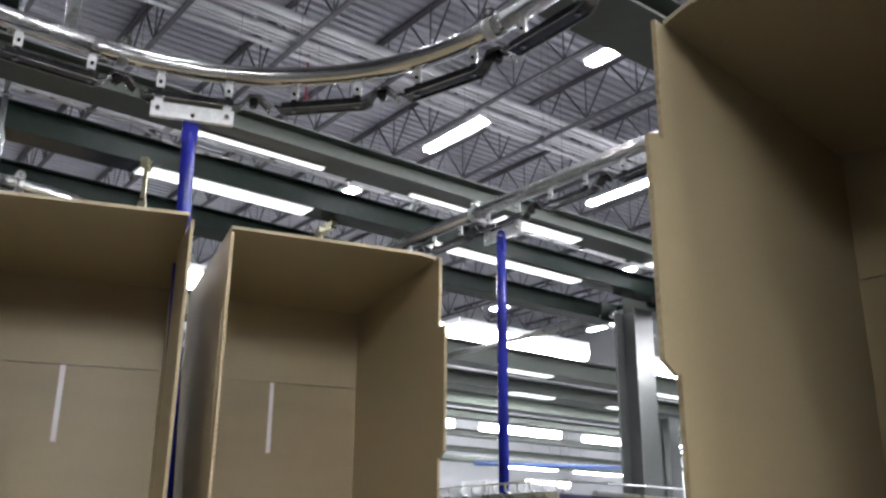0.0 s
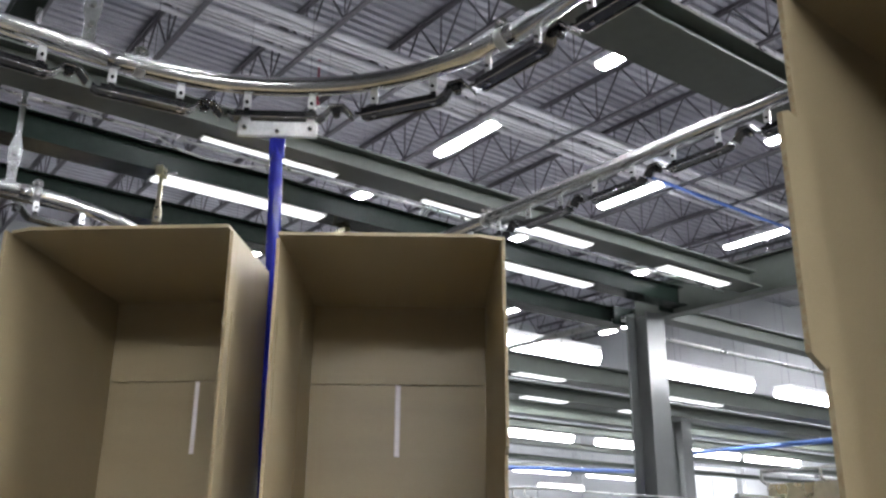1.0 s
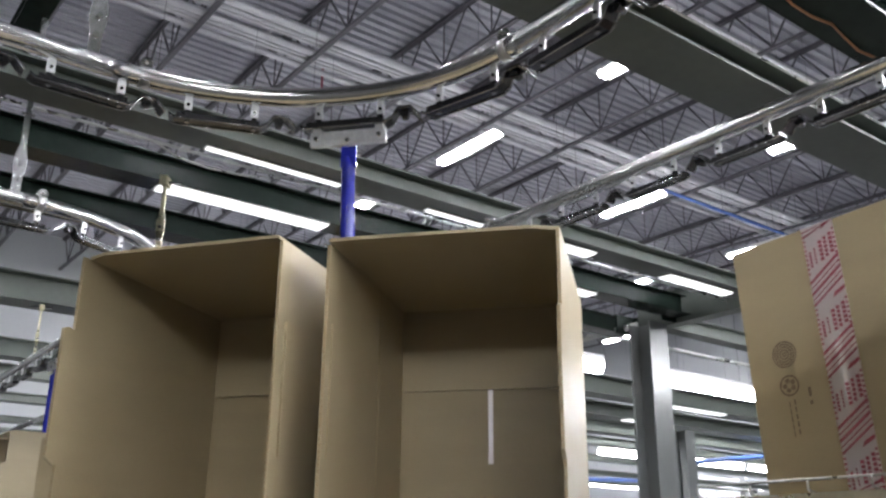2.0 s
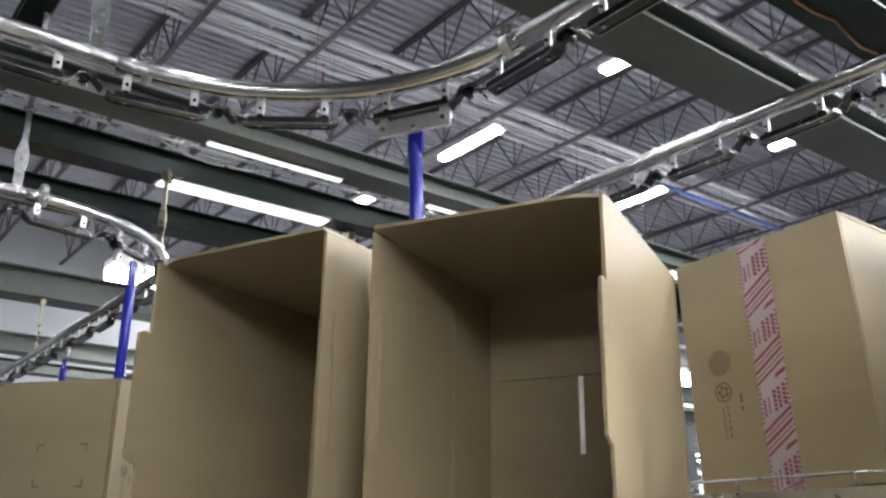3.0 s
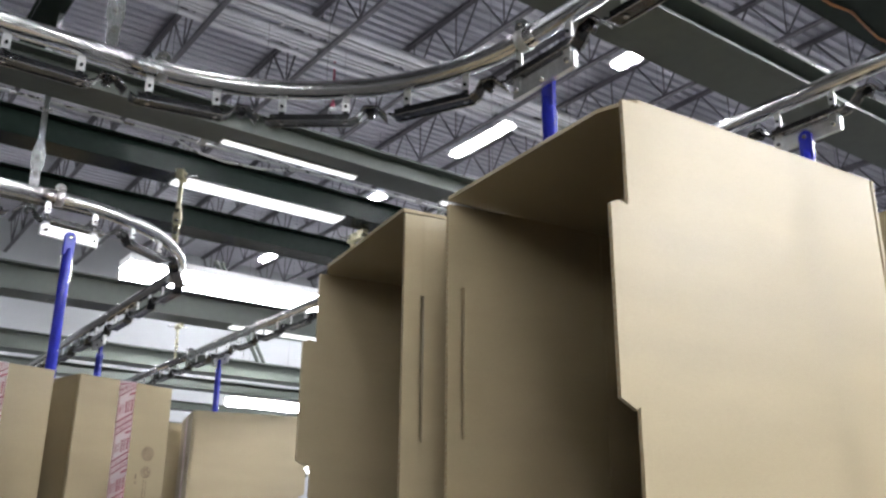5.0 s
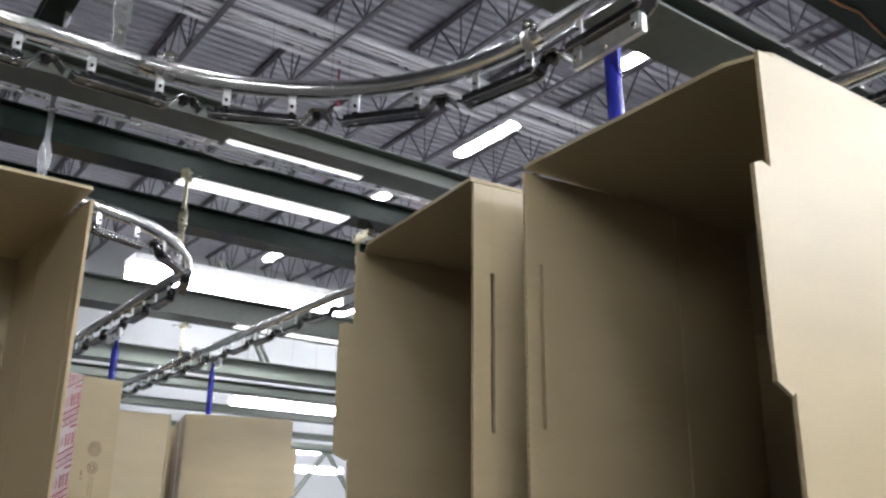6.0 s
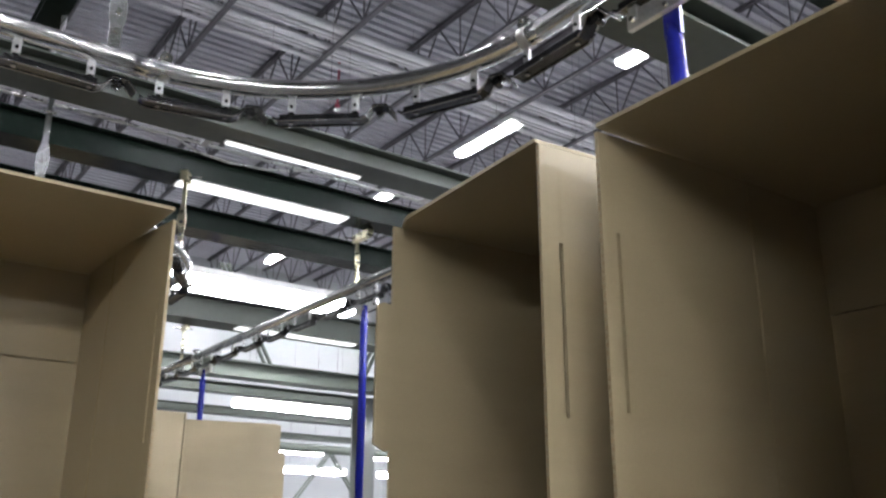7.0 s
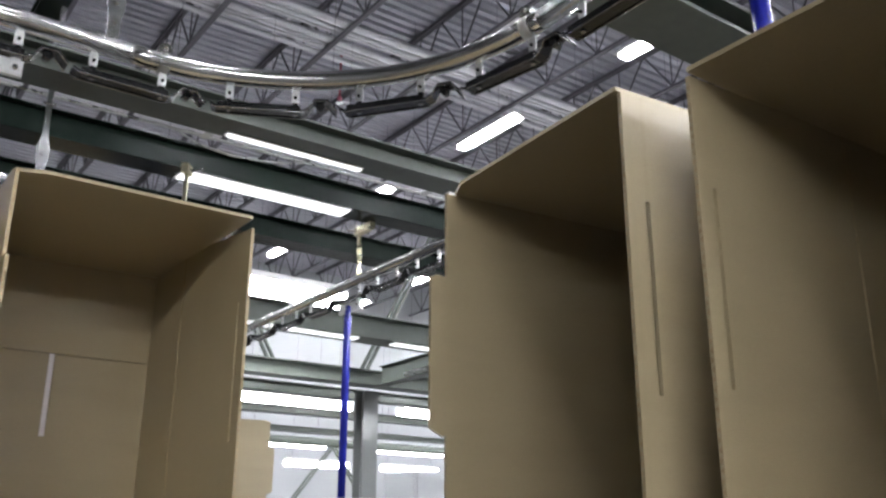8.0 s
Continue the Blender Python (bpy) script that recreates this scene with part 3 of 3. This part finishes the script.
def carton(run, s0, place, mirror, size=(0.306, 0.382, 0.015, 0.405), sway=(), label="open brown corrugated cardboard carton on a carrier tray", loose=0.0045):
    """Open carton lying on its side: the mouth faces -y, the taped bottom +y. The origin is on the rail above the carrier.
    place: along, across, degrees of turn, degrees of lean; size: width, depth, underside and top over the eye level;
    loose: how far the slotted side hangs below the top panel at the mouth."""
    e = thing("carton", label, "carton", "cartons")
    T = 0.0042
    w, d = size[0] / 2, size[1] / 2
    base = EYE - (RAIL_B if run is run_b else RAIL)
    lo, hi = base + size[2], base + size[3]
    k = (size[3] - size[2]) / 0.39
    at = pose(place[0], place[1], lo, 0, place[3] if len(place) > 3 else 0, place[2]) @ pose(0, 0, -lo) @ Matrix.Diagonal((-1 if mirror else 1, 1, 1, 1))

    def h(z):                  # heights as on the common carton
        return lo + (z - 0.015) * k

    def put(bm):
        bmesh.ops.transform(bm, matrix=at, verts=bm.verts)
        return bm

    def flutes(bm, a, b, n, u):
        """Flat triangles in place of the corrugation's shaded mouths, along an edge from a to b; u: half thickness."""
        a, b, u = Vector(a), Vector(b), Vector(u)
        step = (b - a) / n
        for i in range(n):
            p = a + step * (i + 0.5)
            s = 1 if i % 2 else -1
            bm.faces.new([bm.verts.new(p - step * 0.42 - u * 0.75 * s), bm.verts.new(p + step * 0.42 - u * 0.75 * s), bm.verts.new(p + u * 0.75 * s)])
    # broad panels; the top one has clipped front corners
    top = [(-w, -d + 0.001), (-w + 0.003, -d), (w - 0.035, -d), (w - 0.004, -d + 0.012), (w, -d + 0.02), (w, d - 2 * T), (-w, d - 2 * T)]
    part("top_panel", put(outline(bmesh.new(), top, hi - T, hi, lambda u, v, t: Vector((u, v, t)))), KRAFT, e)
    part("floor_panel", put(block(bmesh.new(), -w, w, -d, d - 2 * T, lo, lo + T)), KRAFT, e)
    # side with the tuck slot; its back half stands a hair inward of the score
    za, zb = lo + T, hi - T - 0.0003
    bow = loose / 4 + (0.006 if mirror and loose < 0.01 else 0)   # outward lean of its front edge
    ys, yw, sa, sb = -d + (0.023 if mirror else 0.018), 0.005 if loose < 0.01 else 0.003, h(0.119), h(0.293)
    side = part("slotted_side", put(lattice(bmesh.new(), [-d, ys, ys + yw, -0.05, 0.044, 0.046, d - 2 * T], [za, sa, sb, zb], -w, T, (1, 1), (-bow, -bow * 0.85, -bow * 0.85, 0, 0, 0.001, 0.001), (loose, loose * 0.9, loose * 0.88, 0, 0, 0, 0))), KRAFT, e)
    bm = bmesh.new()
    flutes(bm, (-w - bow + T / 2, -d - 0.0003, za), (-w - bow + T / 2, -d - 0.0003, zb - loose), 48, (T / 2, 0, 0))
    tagged(part("flute_edge", put(bm), KRAFT_EDGE, side), kind="stuff")
    # side with the tab
    ta, tb = h(0.115), h(0.297)
    tab = [(-d, za), (d - 2 * T, za), (d - 2 * T, hi - T), (-d, hi - T), (-d, tb - 0.002), (-d - 0.012, tb), (-d - 0.021, tb - 0.004),
           (-d - 0.021, ta + 0.006), (-d - 0.004, ta - 0.003), (-d, ta)]
    side = part("tabbed_side", put(outline(bmesh.new(), tab, w - T, w, lambda u, v, t: Vector((t, u, v)))), KRAFT, e)
    bm = bmesh.new()
    flutes(bm, (w - T / 2, -d - 0.0003, za), (w - T / 2, -d - 0.0003, ta), 6, (T / 2, 0, 0))
    flutes(bm, (w - T / 2, -d - 0.0213, ta + 0.006), (w - T / 2, -d - 0.0213, tb - 0.004), 22, (T / 2, 0, 0))
    flutes(bm, (w - T / 2, -d - 0.0003, tb), (w - T / 2, -d - 0.0003, hi - T), 12, (T / 2, 0, 0))
    tagged(part("flute_edge", put(bm), KRAFT_EDGE, side), kind="stuff")
    # bottom flaps
    g = 0.0042
    fl, fu = h(0.145), h(0.264)
    part("major_flap", put(block(bmesh.new(), -w, -g, d - T, d, lo, hi)), KRAFT, e)
    part("major_flap", put(block(bmesh.new(), g, w, d - T, d, lo, hi)), KRAFT, e)
    part("minor_flap", put(block(bmesh.new(), -w + T, w - T, d - 2 * T - 0.001, d - T - 0.0005, fu, hi - T)), KRAFT, e)
    part("minor_flap", put(block(bmesh.new(), -w + T, w - T, d - 2 * T - 0.001, d - T - 0.0005, lo + T, fl)), KRAFT, e)
    # printed tape over the seam
    q = size[0] / 0.306
    tw = 0.026 * q
    tape = part("seal_tape", put(block(bmesh.new(), -tw, tw, d + 0.0003, d + 0.0008, lo, hi + 0.0006)), TAPE, e, "white sealing tape with red printed stripes")
    part("tape_end", put(block(bmesh.new(), -tw, tw, d - 0.03, d + 0.0008, hi + 0.0002, hi + 0.0007)), TAPE, tape)
    bm = bmesh.new()
    yy = d + 0.0011
    step = 0.11 * q
    face = 1 if mirror else -1

    def quad(pts):
        c = [(min(max(x, -tw), tw), min(max(z, lo), hi)) for x, z in pts]
        bm.faces.new([bm.verts.new((face * x, yy, z)) for x, z in c])
    z = lo - 0.05 * q
    while z < hi:
        # slanting stripes, thick and thin by turns
        for z0, z1 in ((-0.006, -0.002), (0.0035, 0.0055), (0.011, 0.016), (0.0215, 0.0235), (0.029, 0.034)):
            quad([(-tw, z + z0 * q), (tw, z + (z0 + 0.034) * q), (tw, z + (z1 + 0.034) * q), (-tw, z + z1 * q)])
        quad([(tw * 0.2, z + 0.001 * q), (tw, z + 0.011 * q), (tw, z + 0.017 * q), (tw * 0.35, z + 0.009 * q)])
        # columns of short bars
        for j, (ww, h0, h1) in enumerate(((0.004, 0.0, 0.026), (0.0025, 0.004, 0.03), (0.006, 0.006, 0.04), (0.005, 0.010, 0.044), (0.006, 0.014, 0.048))):
            xx = -tw + (0.006 + 0.0088 * j) * q
            for k4 in range(5):
                za1 = z + (0.056 + h0 + (h1 - h0) * k4 / 5) * q
                quad([(xx, za1), (xx + ww * q, za1), (xx + ww * q, za1 + (h1 - h0) * 0.15 * q), (xx, za1 + (h1 - h0) * 0.15 * q)])
        # ticks along both edges
        for k4 in range(9):
            zz = z + (0.045 + 0.0075 * k4) * q
            quad([(-tw, zz), (-tw + 0.0035 * q, zz), (-tw + 0.0035 * q, zz + 0.0035 * q), (-tw, zz + 0.0035 * q)])
            quad([(tw - 0.0035 * q, zz), (tw, zz), (tw, zz + 0.0035 * q), (tw - 0.0035 * q, zz + 0.0035 * q)])
        z += step
    part("tape_print", put(bm), RED, tape)
    # stamps on the outer flap
    bm = bmesh.new()
    yk = d + 0.0006

    def disc(x, z, r0, r1, n=18):
        a = [bm.verts.new((x + r0 * math.cos(i * math.tau / n), yk, z + r0 * math.sin(i * math.tau / n))) for i in range(n)]
        b = [bm.verts.new((x + r1 * math.cos(i * math.tau / n), yk, z + r1 * math.sin(i * math.tau / n))) for i in range(n)]
        for i in range(n):
            bm.faces.new((a[i], a[(i + 1) % n], b[(i + 1) % n], b[i]))

    def bar(x0, x1, z0, z1):
        bm.faces.new([bm.verts.new((x, yk, z)) for x, z in ((x0, z0), (x1, z0), (x1, z1), (x0, z1))])
    cx, c1, c2 = 0.09 * q, h(0.225), h(0.178)
    for r in (0.021, 0.017, 0.013, 0.0085, 0.004):
        disc(cx, c1, (r - 0.0025) * q, r * q)
    disc(cx, c2, 0.0135 * q, 0.0165 * q)
    for i in range(5):
        a = i * math.tau / 5
        disc(cx + 0.0075 * q * math.cos(a), c2 + 0.0075 * q * math.sin(a), 0.0005 * q, 0.0042 * q, 6)
    for r in range(5):
        bar(cx - 0.006 * q, cx - 0.003 * q, c2 - (0.03 + 0.011 * r) * q, c2 - (0.022 + 0.011 * r) * q)
        bar(cx + 0.003 * q, cx + 0.0055 * q, c2 - (0.033 + 0.011 * r) * q, c2 - (0.024 + 0.011 * r) * q)
    bar(cx - 0.034 * q, cx - 0.029 * q, c2 - 0.022 * q, c2 - 0.008 * q)
    bar(cx - 0.034 * q, cx - 0.029 * q, c2 - 0.034 * q, c2 - 0.028 * q)
    part("printed_stamp", put(bm), INK, e, "dark printed box maker's stamp")
    if size[0] < 0.25 and size[3] < 0.35:   # corner marks for a label on the tabbed side
        for sy in (-1, 1):
            for sz in (0, 1):
                y0, z0, u = 0.03 + 0.055 * sy, hi - 0.12 - 0.08 * sz, 1 - 2 * sz
                bm = bmesh.new()
                bm.faces.new([bm.verts.new((w + 0.0004, y0 - a * sy, z0 - b * u)) for a, b in ((0, 0), (0.016, 0), (0.016, 0.003), (0.003, 0.003), (0.003, 0.016), (0, 0.016))])
                part("corner_mark", put(bm), INK, e)
    MOVING.append((e, run, s0, sway))
    return e


def chain(run, s_min, s_max, s_load):
    k = math.ceil((s_min - s_load) / (PITCH / 6))
    s = s_load + k * PITCH / 6
    while s < s_max:
        chain_link(run, s, k % 6 == 0)
        s += PITCH / 6
        k += 1


SA, SB, SC = 0.165, 0.224, 0.085
SWAY = (6.7, 2.5, -1, -0.3, -0.1, 0.2, 0.4, -1.6, -3.5, -5.4, -4, -2.5, -0.8, 0.5, 0.8, 0.5, 0.3)
EARLY = (12.6, 10, 8, 6.5) + (5,) * 13
LATE = (1,) * 17
BIG = (0.306, 0.382, 0.015, 0.405)
RISE = (0.306, 0.382, 0.015, 0.432)
FAR = (0.306, 0.382, 0.085, 0.452)
NEAR = (0.28, 0.382, 0.085, 0.452)
SMALL = (0.205, 0.28, 0.02, 0.31)
TALL = (0.205, 0.28, 0.02, 0.375)
taped = "brown cardboard carton sealed with red-striped tape, on a carrier"
little = "smaller brown cardboard carton sealed with red-striped tape"
# first loop
for k, size, sway in ((0, BIG, SWAY), (1, BIG, EARLY), (-1, RISE, LATE)):
    carrier(run_a, SA + k * PITCH, 0.015, sway)
    carton(run_a, SA + k * PITCH, (0.20, -0.003, -0.6), k < 0, size, sway, loose=0.013 if k < 0 else 0.0045)
    carton(run_a, SA + k * PITCH, (-0.151, -0.0145, -5.2), True, size, sway)
# second run, one carrier empty
for k, full in ((0, True), (1, False), (2, True), (3, False), (4, False)):
    carrier(run_b, SB + k * PITCH, 0.085, (), 10 if full else 26)
    if full:
        size = FAR if k else NEAR
        carton(run_b, SB + k * PITCH, (0.182 if k else 0.157, 0.03 - 0.04 * k, -5 * k, 0 if k else 3.4), False, size, (), taped)
        carton(run_b, SB + k * PITCH, (-0.203 if k else -0.172, -0.014, -7 * k, 0 if k else 2.0), True, size, (), taped)
# third run
LAG = (0,) * 10 + (4, 8, 12, 14, 15, 15, 15)
for k, size, sway in ((-2, SMALL, ()), (-1, TALL, ()), (0, SMALL, LAG)):
    carrier(run_c, SC + k * PITCH, 0.02, sway)
    n = -0.03 if k else 0.09
    carton(run_c, SC + k * PITCH, (0.20, n, 0), False, size, sway, little)
    carton(run_c, SC + k * PITCH, (-0.045, n, 3), True, size, sway, little)
chain(run_a, -2.0, 1.6, SA)
chain(run_b, -0.9, 5.5, SB)
chain(run_c, -3.6, 1.2, SC)


def motions():
    for ob, run, s0, sway in MOVING:
        walk(ob, travel(run, s0, sway))


motions()
